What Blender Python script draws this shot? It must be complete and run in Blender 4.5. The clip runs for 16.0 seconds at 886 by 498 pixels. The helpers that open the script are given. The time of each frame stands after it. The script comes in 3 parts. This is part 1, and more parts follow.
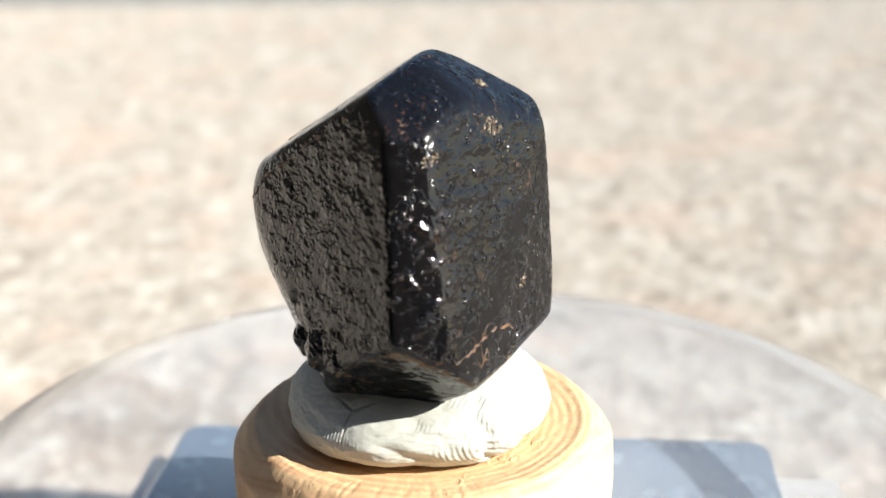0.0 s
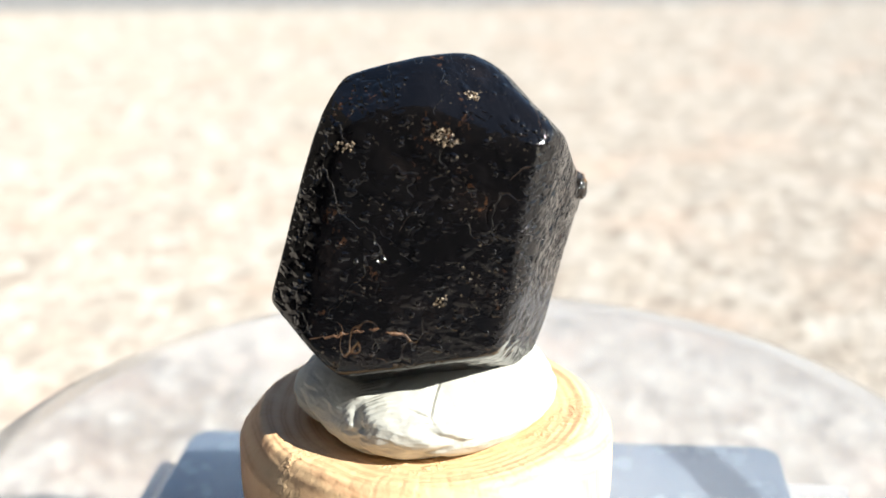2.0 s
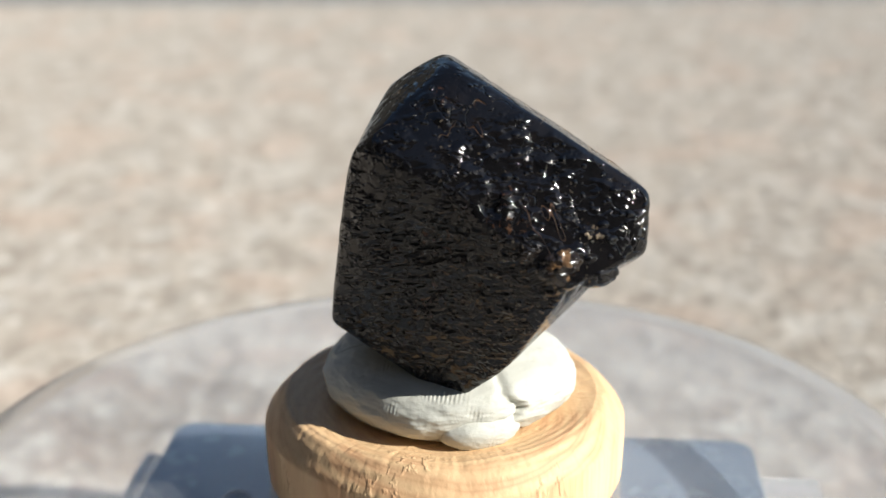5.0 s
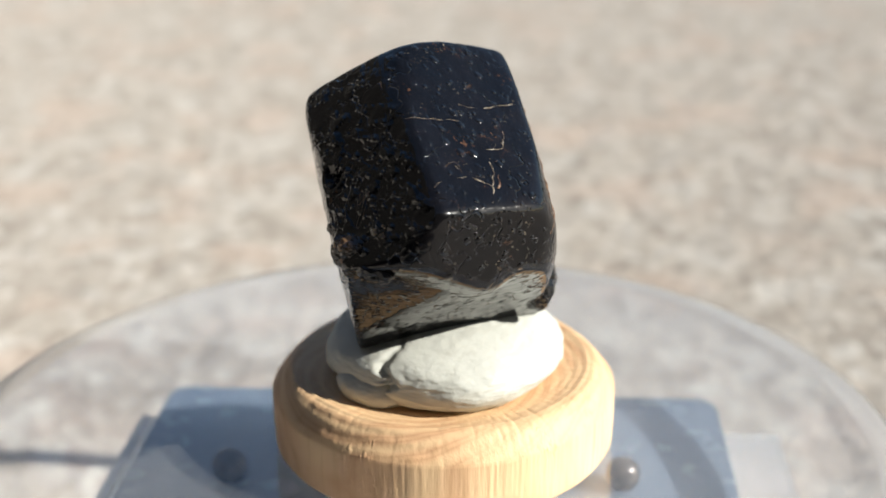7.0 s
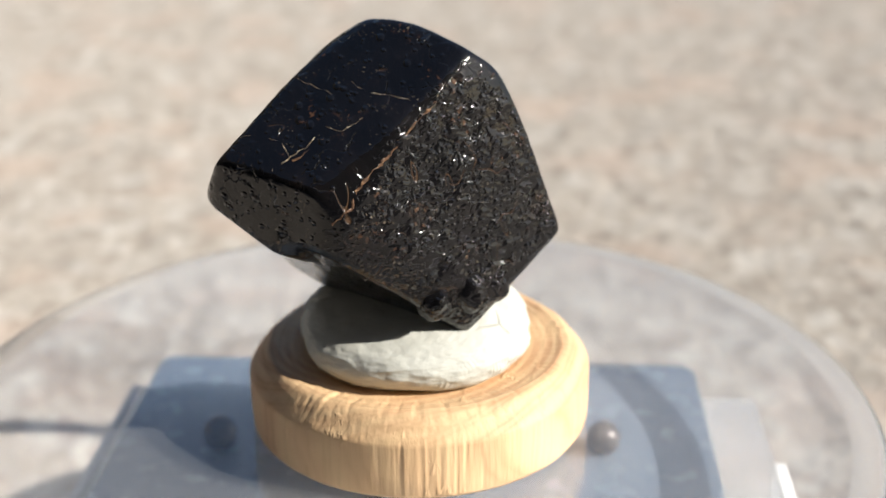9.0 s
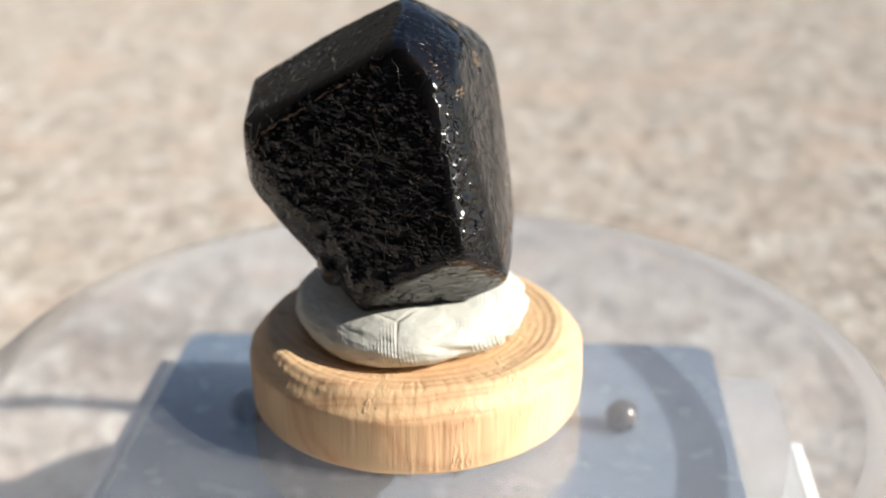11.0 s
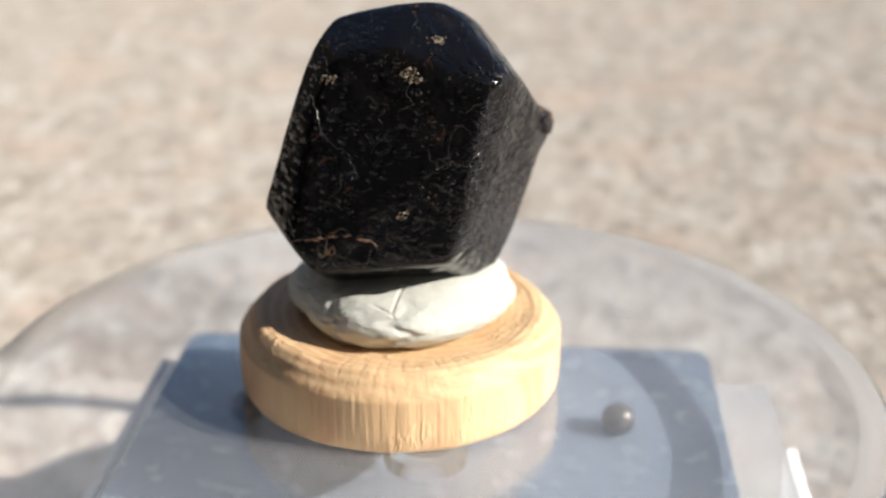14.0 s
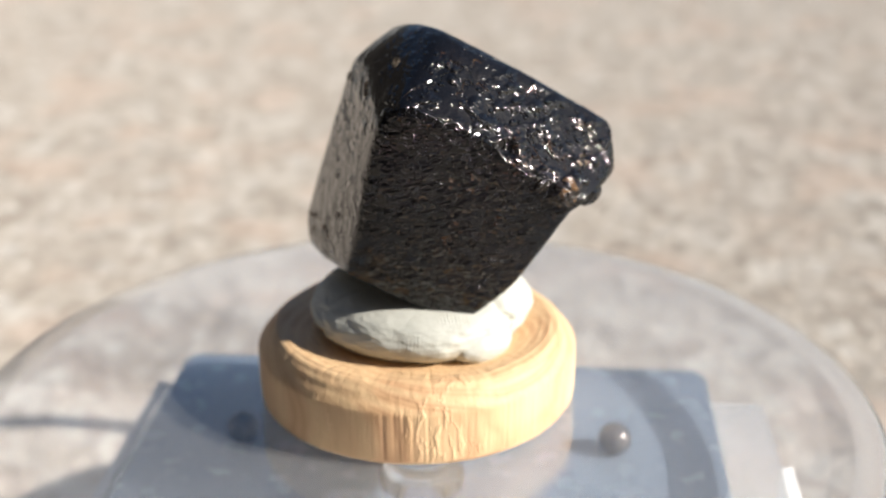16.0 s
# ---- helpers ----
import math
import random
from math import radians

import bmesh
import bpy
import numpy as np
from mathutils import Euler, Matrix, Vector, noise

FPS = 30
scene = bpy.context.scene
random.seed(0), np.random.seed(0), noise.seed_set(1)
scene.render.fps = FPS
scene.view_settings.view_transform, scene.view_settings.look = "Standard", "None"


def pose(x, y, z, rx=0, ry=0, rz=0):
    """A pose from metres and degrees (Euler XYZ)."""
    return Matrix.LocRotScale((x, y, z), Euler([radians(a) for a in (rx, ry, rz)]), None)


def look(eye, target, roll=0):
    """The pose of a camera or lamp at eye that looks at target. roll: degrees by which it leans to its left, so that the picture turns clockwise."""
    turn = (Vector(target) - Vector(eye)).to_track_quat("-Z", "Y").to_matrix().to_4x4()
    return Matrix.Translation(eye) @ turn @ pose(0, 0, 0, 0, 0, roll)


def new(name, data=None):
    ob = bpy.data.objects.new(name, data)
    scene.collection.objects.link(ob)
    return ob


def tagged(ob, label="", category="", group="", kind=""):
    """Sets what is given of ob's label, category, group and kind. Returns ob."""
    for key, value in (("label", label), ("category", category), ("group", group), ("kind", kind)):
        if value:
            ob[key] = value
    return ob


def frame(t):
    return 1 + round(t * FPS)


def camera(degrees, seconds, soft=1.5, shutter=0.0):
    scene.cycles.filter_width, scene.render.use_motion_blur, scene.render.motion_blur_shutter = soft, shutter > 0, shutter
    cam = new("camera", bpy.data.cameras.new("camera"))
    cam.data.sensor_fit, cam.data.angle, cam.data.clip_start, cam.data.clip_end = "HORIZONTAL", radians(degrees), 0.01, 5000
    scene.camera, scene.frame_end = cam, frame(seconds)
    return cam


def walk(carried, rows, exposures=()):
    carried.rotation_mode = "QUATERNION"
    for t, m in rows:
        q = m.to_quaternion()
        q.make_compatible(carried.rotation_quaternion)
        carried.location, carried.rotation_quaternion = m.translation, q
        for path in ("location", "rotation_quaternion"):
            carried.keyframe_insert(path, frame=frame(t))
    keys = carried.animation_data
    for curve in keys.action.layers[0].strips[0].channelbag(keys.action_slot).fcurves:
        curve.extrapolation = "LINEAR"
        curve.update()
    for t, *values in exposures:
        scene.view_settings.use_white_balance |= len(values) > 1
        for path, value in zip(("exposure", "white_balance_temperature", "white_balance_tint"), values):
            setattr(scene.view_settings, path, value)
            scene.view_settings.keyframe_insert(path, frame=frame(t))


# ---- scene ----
MM = 0.001
Z0 = 49.0                      # height of the turning plate's top, mm
SPIN = -30.51                  # degrees a second, clockwise seen from above

cam = camera(37.52, 16.0, soft=1.6)
cam.data.dof.use_dof = True
cam.data.dof.focus_distance = 0.131
cam.data.dof.aperture_fstop = 22.0


def eye(x, y, z, pitch, roll, yaw):
    return pose(x * MM, y * MM, z * MM, 0, 0, yaw) @ pose(0, 0, 0, 90 + pitch) @ pose(0, 0, 0, 0, 0, roll)


PATH = [
    (0.0, 3.9, -125.2, 122.9, -20.48, -1.06, 1.75),
    (0.5, 3.5, -125.3, 122.5, -20.38, -1.09, 1.77),
    (1.0, 2.8, -125.4, 123.0, -20.45, -1.11, 1.81),
    (1.5, 2.9, -124.6, 122.6, -20.40, -1.18, 1.84),
    (2.0, 3.0, -124.8, 122.6, -20.23, -1.09, 1.81),
    (2.5, 3.0, -125.4, 123.4, -20.21, -0.95, 1.78),
    (3.0, 2.7, -125.7, 123.1, -20.16, -0.83, 1.56),
    (3.5, 2.8, -125.2, 123.0, -20.18, -0.55, 1.38),
    (6.0, 4.2, -132.2, 125.3, -21.03, -0.72, 0.59),
    (6.5, 4.7, -134.6, 126.2, -21.45, -0.77, 0.27),
    (7.0, 4.1, -136.6, 127.0, -21.71, -0.64, 0.33),
    (7.5, 3.4, -138.0, 126.8, -22.22, -0.74, 0.25),
    (8.0, 2.7, -137.5, 126.8, -22.71, -0.66, 0.07),
    (8.5, 3.1, -138.3, 127.2, -22.94, -0.61, -0.24),
    (9.0, 4.1, -140.3, 128.4, -22.97, -0.61, -0.40),
    (11.5, 3.1, -144.1, 129.2, -23.73, -0.33, 0.67),
    (12.0, 3.5, -144.8, 128.5, -23.47, 0.09, 0.58),
    (12.5, 3.9, -145.0, 129.3, -23.25, -0.20, 0.58),
    (13.0, 3.7, -145.6, 129.4, -23.23, 0.20, 0.49),
    (13.5, 3.6, -145.4, 129.3, -23.34, 0.23, 0.49),
    (14.0, 3.9, -145.3, 129.4, -23.37, 0.03, 0.63),
    (14.5, 3.8, -145.2, 129.3, -23.25, 0.04, 0.62),
    (15.0, 4.0, -145.4, 129.2, -23.05, 0.12, 0.57),
    (15.5, 4.0, -145.6, 129.9, -22.85, 0.15, 0.49),
    (16.0, 4.3, -145.6, 130.0, -22.59, -0.12, 0.57),
]
walk(cam, [(r[0], eye(*r[1:])) for r in PATH],
     exposures=[(0.0, 1.03, 6160, 7), (1.7, 1.08, 6160, 7), (2.5, 1.58, 6160, 7), (2.75, 1.58, 6160, 7), (3.0, 1.02, 6190, 7),
                (3.5, 0.48, 6160, 7), (6.0, 0.58, 6130, 7), (7.0, 0.6, 6150, 7), (8.3, 0.61, 6260, 9), (16.0, 0.61, 6310, 10)])

# ---- daylight: low clear-sky sun ----
SUN_EL = radians(31.4)
SUN_DIR = Vector((math.cos(SUN_EL) * 0.960, math.cos(SUN_EL) * -0.281, math.sin(SUN_EL)))
world = bpy.data.worlds.new("sky")
scene.world = world
world.use_nodes = True
wt = world.node_tree
sky = wt.nodes.new("ShaderNodeTexSky")
sky.sky_type, sky.sun_disc = "NISHITA", False
sky.sun_elevation, sky.sun_rotation = SUN_EL, radians(106)
wt.nodes["Background"].inputs["Strength"].default_value = 0.075
wt.links.new(sky.outputs[0], wt.nodes["Background"].inputs["Color"])
sun = new("sun", bpy.data.lights.new("sun", "SUN"))
sun.data.energy, sun.data.angle, sun.data.color = 5.0, radians(0.55), (1.0, 0.93, 0.82)
sun.matrix_world = look(SUN_DIR * 5, (0, 0, 0))


# ---- materials ----
class Mat:
    """A short way to lay nodes."""
    def __init__(self, name):
        self.m = bpy.data.materials.new(name)
        self.m.use_nodes = True
        self.t = self.m.node_tree
        self.b = self.t.nodes["Principled BSDF"]
        self.co = self.node("ShaderNodeTexCoord").outputs["Object"]

    def node(self, kind, **kw):
        n = self.t.nodes.new(kind)
        for k, v in kw.items():
            n.inputs[k.replace("_", " ")].default_value = v
        return n

    def link(self, a, b):
        self.t.links.new(a, b)

    def mapped(self, scale=(1, 1, 1), rot=(0, 0, 0), co=None):
        n = self.node("ShaderNodeMapping")
        n.inputs["Scale"].default_value = scale
        n.inputs["Rotation"].default_value = [radians(a) for a in rot]
        self.link(co or self.co, n.inputs["Vector"])
        return n.outputs[0]

    def noise(self, scale, detail=3.0, rough=0.55, co=None, dist=0.0):
        n = self.node("ShaderNodeTexNoise", Scale=scale, Detail=detail, Roughness=rough, Distortion=dist)
        self.link(co or self.co, n.inputs["Vector"])
        return n.outputs["Fac"]

    def voronoi(self, scale, feature="F1", co=None, out="Distance", rand=1.0):
        n = self.t.nodes.new("ShaderNodeTexVoronoi")
        n.feature = feature
        n.inputs["Scale"].default_value = scale
        n.inputs["Randomness"].default_value = rand
        self.link(co or self.co, n.inputs["Vector"])
        return n.outputs[out]

    def ramp(self, fac, stops):
        n = self.t.nodes.new("ShaderNodeValToRGB")
        e = n.color_ramp.elements
        while len(e) < len(stops):
            e.new(0.5)
        for k, (p, c) in zip(e, stops):
            k.position = p
            k.color = (*c, 1) if len(c) == 3 else c
        self.link(fac, n.inputs[0])
        return n.outputs["Color"]

    def grey(self, fac, a, b, lo=0.0, hi=1.0):
        n = self.node("ShaderNodeMapRange", From_Min=a, From_Max=b, To_Min=lo, To_Max=hi)
        self.link(fac, n.inputs["Value"])
        return n.outputs[0]

    def math(self, op, a, b):
        n = self.t.nodes.new("ShaderNodeMath")
        n.operation = op
        for i, v in enumerate((a, b)):
            if isinstance(v, (int, float)):
                n.inputs[i].default_value = v
            else:
                self.link(v, n.inputs[i])
        return n.outputs[0]

    def mix(self, fac, a, b, mode="MIX"):
        n = self.t.nodes.new("ShaderNodeMix")
        n.data_type, n.blend_type = "RGBA", mode
        for sock, v in ((n.inputs[0], fac), (n.inputs[6], a), (n.inputs[7], b)):
            if isinstance(v, tuple):
                sock.default_value = (*v, 1)
            elif isinstance(v, (int, float)):
                sock.default_value = v
            else:
                self.link(v, sock)
        return n.outputs[2]

    def attr(self, name):
        n = self.t.nodes.new("ShaderNodeAttribute")
        n.attribute_name = name
        return n.outputs["Fac"]

    def bump(self, height, dist, strength=1.0, below=None):
        n = self.node("ShaderNodeBump", Strength=strength, Distance=dist)
        self.link(height, n.inputs["Height"])
        if below is not None:
            self.link(below, n.inputs["Normal"])
        return n.outputs[0]

    def set(self, **kw):
        for k, v in kw.items():
            s = self.b.inputs[k.replace("_", " ")]
            if isinstance(v, tuple):
                s.default_value = (*v, 1)
            elif isinstance(v, (int, float)):
                s.default_value = v
            else:
                self.link(v, s)
        return self


def concrete_material():
    m = Mat("sunlit_concrete")
    big = m.noise(16, 4)
    mid = m.noise(85, 4, 0.65)
    col = m.ramp(mid, [(0.3, (0.46, 0.40, 0.335)), (0.5, (0.56, 0.50, 0.43)), (0.7, (0.65, 0.60, 0.53))])
    stones = m.voronoi(230, out="Color")
    tone = m.node("ShaderNodeSeparateColor")
    m.link(stones, tone.inputs[0])
    col = m.mix(0.58, col, m.ramp(tone.outputs[0], [(0.0, (0.34, 0.29, 0.24)), (0.2, (0.50, 0.43, 0.36)), (0.6, (0.58, 0.52, 0.45)),
                                                   (0.9, (0.68, 0.63, 0.57)), (1.0, (0.78, 0.75, 0.70))]))
    col = m.mix(m.grey(big, 0.42, 0.68, 0.0, 0.38), col, (0.47, 0.405, 0.345))
    pale = m.math("MULTIPLY", m.grey(m.noise(80, 3, 0.6), 0.54, 0.64), 0.75)
    col = m.mix(pale, col, (0.72, 0.68, 0.62))
    dark = m.math("MULTIPLY", m.grey(m.noise(105, 3, 0.6, m.mapped((1, 0.7, 1), (0, 0, 25))), 0.55, 0.66), 0.75)
    col = m.mix(dark, col, (0.36, 0.31, 0.26))
    pinkish = m.math("MULTIPLY", m.grey(m.noise(33, 2, 0.5, m.mapped((1, 1, 1), (0, 0, 70))), 0.52, 0.64), 0.6)
    col = m.mix(pinkish, col, (0.62, 0.49, 0.40))
    # sparse glints of the ground, painted as smoother near-white dots
    glint_dots = m.math("MULTIPLY", m.grey(m.voronoi(130), 0.0, 0.10, 1.0, 0.0), m.grey(m.noise(40, 2), 0.55, 0.6))
    col = m.mix(glint_dots, col, (0.85, 0.83, 0.80))
    h = m.math("ADD", m.math("MULTIPLY", m.voronoi(230), 0.7), m.math("MULTIPLY", m.noise(500, 2), 0.6))
    col = m.mix(1.0, col, (0.78, 0.78, 0.78), "MULTIPLY")
    m.set(Base_Color=col, Diffuse_Roughness=0.35, Roughness=m.math("SUBTRACT", 0.9, m.math("MULTIPLY", glint_dots, 0.6)), Normal=m.bump(h, 0.0011, 0.7))
    return m.m


def asphalt_material():
    m = Mat("grey_asphalt")
    m.set(Base_Color=m.ramp(m.noise(300, 4), [(0.3, (0.24, 0.24, 0.235)), (0.7, (0.33, 0.33, 0.32))]), Roughness=0.9,
          Normal=m.bump(m.noise(500, 2), 0.002))
    return m.m


def crystal_material():
    m = Mat("black_crystal")
    pit = m.attr("pit")
    skew = m.mapped((1, 1, 0.7), (20, 35, 10))

    def contour(scale, level, width, co=None):
        n = m.math("ABSOLUTE", m.math("SUBTRACT", m.noise(scale, 3, 0.6, co), level), 0.0)
        return m.grey(n, 0.0, width, 1.0, 0.0)

    # thin rusty seams, rusty spots and tan grains
    line = m.math("MULTIPLY", contour(60, 0.5, 0.0028, skew), m.grey(m.noise(120, 2), 0.60, 0.66))
    line2 = m.math("MULTIPLY", contour(80, 0.47, 0.003, m.mapped((1.6, 0.6, 0.6), (50, -20, 75))), m.grey(m.noise(140, 2), 0.60, 0.66))
    spot = m.math("MULTIPLY", m.grey(m.noise(1500, 4, 0.65), 0.57, 0.66), m.grey(m.noise(190, 2), 0.58, 0.68))
    grain = m.math("MULTIPLY", m.grey(m.noise(2400, 3), 0.64, 0.72), m.grey(m.noise(240, 2), 0.52, 0.64))
    col = m.ramp(m.noise(220, 3), [(0.3, (0.003, 0.003, 0.0035)), (0.6, (0.005, 0.0045, 0.005)), (0.8, (0.013, 0.010, 0.009))])
    col = m.mix(m.math("MULTIPLY", m.math("MAXIMUM", line, line2), 0.5), col, (0.20, 0.11, 0.055))
    col = m.mix(m.math("MULTIPLY", spot, 0.5), col, (0.16, 0.075, 0.035))
    col = m.mix(m.math("MULTIPLY", grain, 0.7), col, (0.22, 0.18, 0.13))
    rough = m.math("ADD", m.grey(m.noise(500, 4, 0.7), 0.3, 0.7, 0.05, 0.12), m.math("MULTIPLY", m.math("MAXIMUM", line, spot), 0.2))
    # relief: waviness, crackled skin, cracks, elongated pits on the etched faces, glinting grains
    wave = m.bump(m.noise(200, 2), 0.00022, 0.3)
    wave = m.bump(m.noise(850, 3, 0.6, m.mapped((1, 1, 0.5), (12, 30, 0))), 0.00022, 0.12, wave)
    skin = m.noise(1500, 3, 0.6, m.mapped((0.55, 0.55, 1.3), (18, 22, 0)), 0.7)
    skin = m.math("MULTIPLY", m.grey(skin, 0.42, 0.6), m.grey(m.noise(260, 3), 0.35, 0.6))
    wr = m.bump(skin, 0.00006, 0.12, wave)
    crack = m.math("MULTIPLY", contour(130, 0.5, 0.007, m.mapped((1, 1, 0.8), (40, 10, 60))), m.grey(m.noise(170, 2), 0.46, 0.56))
    crack = m.math("MAXIMUM", crack, m.math("MAXIMUM", line, line2))
    craze = m.grey(m.voronoi(430, "DISTANCE_TO_EDGE", m.mapped((1, 1, 0.75), (25, 40, 15))), 0.0, 0.07, 1.0, 0.0)
    craze = m.math("MULTIPLY", craze, m.grey(m.noise(260, 4, 0.7), 0.56, 0.66, 0.0, 0.4))
    crack = m.math("MAXIMUM", crack, craze)
    cr = m.bump(m.math("SUBTRACT", 1.0, crack), 0.00025, 0.8, wr)
    pits = m.noise(1500, 2, 0.5, m.mapped((0.30, 1.0, 1.0), (0, -28, 50)))
    pits = m.math("MULTIPLY", m.grey(pits, 0.56, 0.68), pit)
    pb = m.bump(m.math("SUBTRACT", 1.0, pits), 0.0004, 0.75, cr)
    def domes(scale, wide, co=None):
        d = m.voronoi(scale, co=co)
        return m.grey(m.math("MULTIPLY", d, d), 0.0, wide * wide, 1.0, 0.0)

    rubbed = m.grey(m.attr("flat"), 0.55, 0.82, 0.15, 1.0)       # edges are rubbed smooth
    worn = m.math("MULTIPLY", rubbed, m.attr("bumpy"))
    lumps = m.noise(520, 2, 0.45, m.mapped((0.8, 1, 1.2), (15, -20, 40)))
    pb = m.bump(m.math("MULTIPLY", m.grey(lumps, 0.46, 0.74), worn), 0.00034, 0.8, pb)
    spark = m.math("MULTIPLY", domes(560, 0.27, m.mapped((0.7, 1, 1), (0, -28, 50))), m.grey(m.noise(300, 2), 0.44, 0.50))
    dots = m.math("MULTIPLY", domes(950, 0.28), m.grey(m.noise(330, 2, 0.6, skew), 0.42, 0.48))
    specks = m.math("MULTIPLY", rubbed, m.math("MAXIMUM", m.attr("bumpy"), 0.5))
    sb = m.bump(m.math("MULTIPLY", m.math("MAXIMUM", dots, m.math("MULTIPLY", spark, 1.3)), specks), 0.00026, 1.0, pb)
    m.set(Base_Color=col, Roughness=rough, IOR=1.45, Normal=sb)
    return m.m


def rust_material():
    m = Mat("tan_grains_and_glints")
    m.set(Base_Color=m.ramp(m.noise(1800, 3), [(0.35, (0.03, 0.022, 0.015)), (0.52, (0.20, 0.145, 0.09)), (0.7, (0.50, 0.43, 0.33))]),
          Roughness=0.35, Normal=m.bump(m.noise(2500, 2), 0.0003))
    return m.m


def rust_seam_material():
    m = Mat("rusty_seam")
    m.set(Base_Color=m.ramp(m.noise(1400, 3), [(0.35, (0.05, 0.025, 0.012)), (0.55, (0.13, 0.062, 0.028)), (0.75, (0.30, 0.19, 0.10))]), Roughness=0.5,
          Normal=m.bump(m.noise(2500, 2), 0.0002))
    return m.m


def knob_material():
    m = Mat("broken_brown_crystal")
    cells = m.voronoi(900, out="Color")
    tone = m.node("ShaderNodeSeparateColor")
    m.link(cells, tone.inputs[0])
    col = m.ramp(tone.outputs[0], [(0.0, (0.008, 0.006, 0.005)), (0.75, (0.022, 0.014, 0.008)), (0.97, (0.15, 0.085, 0.04))])
    m.set(Base_Color=col, Roughness=0.16, IOR=1.6, Normal=m.bump(m.math("ADD", tone.outputs[1], m.noise(1500, 2)), 0.0004, 1.0))
    return m.m


def putty_material():
    m = Mat("white_putty")
    ridge = m.node("ShaderNodeTexWave", Scale=800.0, Distortion=9.0, Detail=1.0, Detail_Scale=0.15)
    m.link(m.mapped((1, 1, 0.4), (10, 20, 30)), ridge.inputs["Vector"])
    where = m.grey(m.noise(120, 2), 0.54, 0.62)
    r = m.math("MULTIPLY", ridge.outputs["Fac"], where)
    n1 = m.bump(r, 0.00012, 0.5)
    n2 = m.bump(m.noise(520, 5, 0.7), 0.00026, 0.55, n1)
    crease = m.grey(m.voronoi(110, "DISTANCE_TO_EDGE", m.mapped((1, 1, 0.5), (0, 30, 0))), 0.0, 0.03, 1.0, 0.0)
    crease = m.math("MULTIPLY", crease, m.grey(m.noise(85, 2), 0.54, 0.62))
    n3 = m.bump(m.math("SUBTRACT", 1.0, crease), 0.0003, 0.6, n2)
    dirt = m.math("MULTIPLY", m.grey(m.noise(420, 4), 0.6, 0.74), m.grey(m.noise(110, 2), 0.52, 0.66))
    col = m.ramp(m.noise(160, 3), [(0.3, (0.50, 0.50, 0.45)), (0.7, (0.575, 0.575, 0.525))])
    col = m.mix(m.math("MULTIPLY", dirt, 0.5), col, (0.30, 0.27, 0.22))
    col = m.mix(m.math("MULTIPLY", crease, 0.35), col, (0.35, 0.32, 0.27))
    m.set(Base_Color=col, Roughness=0.72, Normal=n3)
    m.b.inputs["Subsurface Weight"].default_value = 0.08
    m.b.inputs["Subsurface Radius"].default_value = (0.0012, 0.001, 0.0008)
    return m.m


def wood_material():
    m = Mat("turned_pine")
    w = m.node("ShaderNodeTexWave", Scale=210.0, Distortion=1.6, Detail=2.0, Detail_Scale=0.6)
    w.wave_type, w.rings_direction = "RINGS", "Z"
    mp = m.node("ShaderNodeMapping")
    mp.inputs["Location"].default_value = (0.0042, 0.0005, 0.0)
    mp.inputs["Rotation"].default_value = (radians(3), radians(-3), 0)
    m.link(m.co, mp.inputs["Vector"])
    m.link(mp.outputs[0], w.inputs["Vector"])
    fine = m.noise(1100, 3, 0.6, m.mapped((1, 1, 0.1)))
    streak = m.noise(420, 3, 0.6, m.mapped((1, 1, 0.06)))
    col = m.ramp(w.outputs["Fac"], [(0.0, (0.72, 0.49, 0.275)), (0.5, (0.68, 0.43, 0.24)), (0.85, (0.58, 0.335, 0.18)), (1.0, (0.65, 0.40, 0.22))])
    band = m.noise(110, 2, 0.5, m.mapped((1, 1, 0.04)))
    col = m.mix(m.grey(band, 0.45, 0.56, 0.0, 0.6), col, (0.74, 0.515, 0.29))
    col = m.mix(m.grey(fine, 0.52, 0.75, 0.0, 0.3), col, (0.50, 0.30, 0.14))
    torn = m.math("MULTIPLY", m.grey(m.noise(1400, 2, 0.5, m.mapped((1, 1, 0.3))), 0.5, 0.66), m.grey(m.noise(130, 2), 0.56, 0.64))
    turn = m.node("ShaderNodeTexWave", Scale=330.0, Distortion=0.7, Detail=2.0, Detail_Scale=0.4)
    turn.wave_type, turn.rings_direction = "RINGS", "Z"
    centred = m.node("ShaderNodeMapping")
    centred.inputs["Location"].default_value = (0.00227, 0.00235, 0.0)
    m.link(m.co, centred.inputs["Vector"])
    m.link(centred.outputs[0], turn.inputs["Vector"])
    turning = m.math("MULTIPLY", turn.outputs["Fac"], m.grey(m.noise(90, 3), 0.42, 0.6))
    h = m.math("ADD", m.math("MULTIPLY", fine, 0.35), m.math("ADD", m.math("MULTIPLY", streak, 0.6), m.math("MULTIPLY", turning, 0.2)))
    n1 = m.bump(h, 0.0003, 0.8)
    m.set(Base_Color=col, Roughness=0.6, Normal=m.bump(torn, 0.0002, 0.6, n1))
    return m.m


def acrylic_material(name, rough, dust):
    """Clear plastic under a thin film of dust and smears."""
    m = Mat(name)
    film = m.math("ADD", m.grey(m.noise(140, 5, 0.7), 0.3, 0.75, dust * 0.8, dust * 1.25), m.grey(m.noise(1100, 2), 0.70, 0.76, 0.0, dust * 2))
    m.set(Base_Color=(0.975, 0.98, 0.985), Roughness=rough, IOR=1.49)
    m.link(m.math("SUBTRACT", 1.0, film), m.b.inputs["Transmission Weight"])
    return m.m


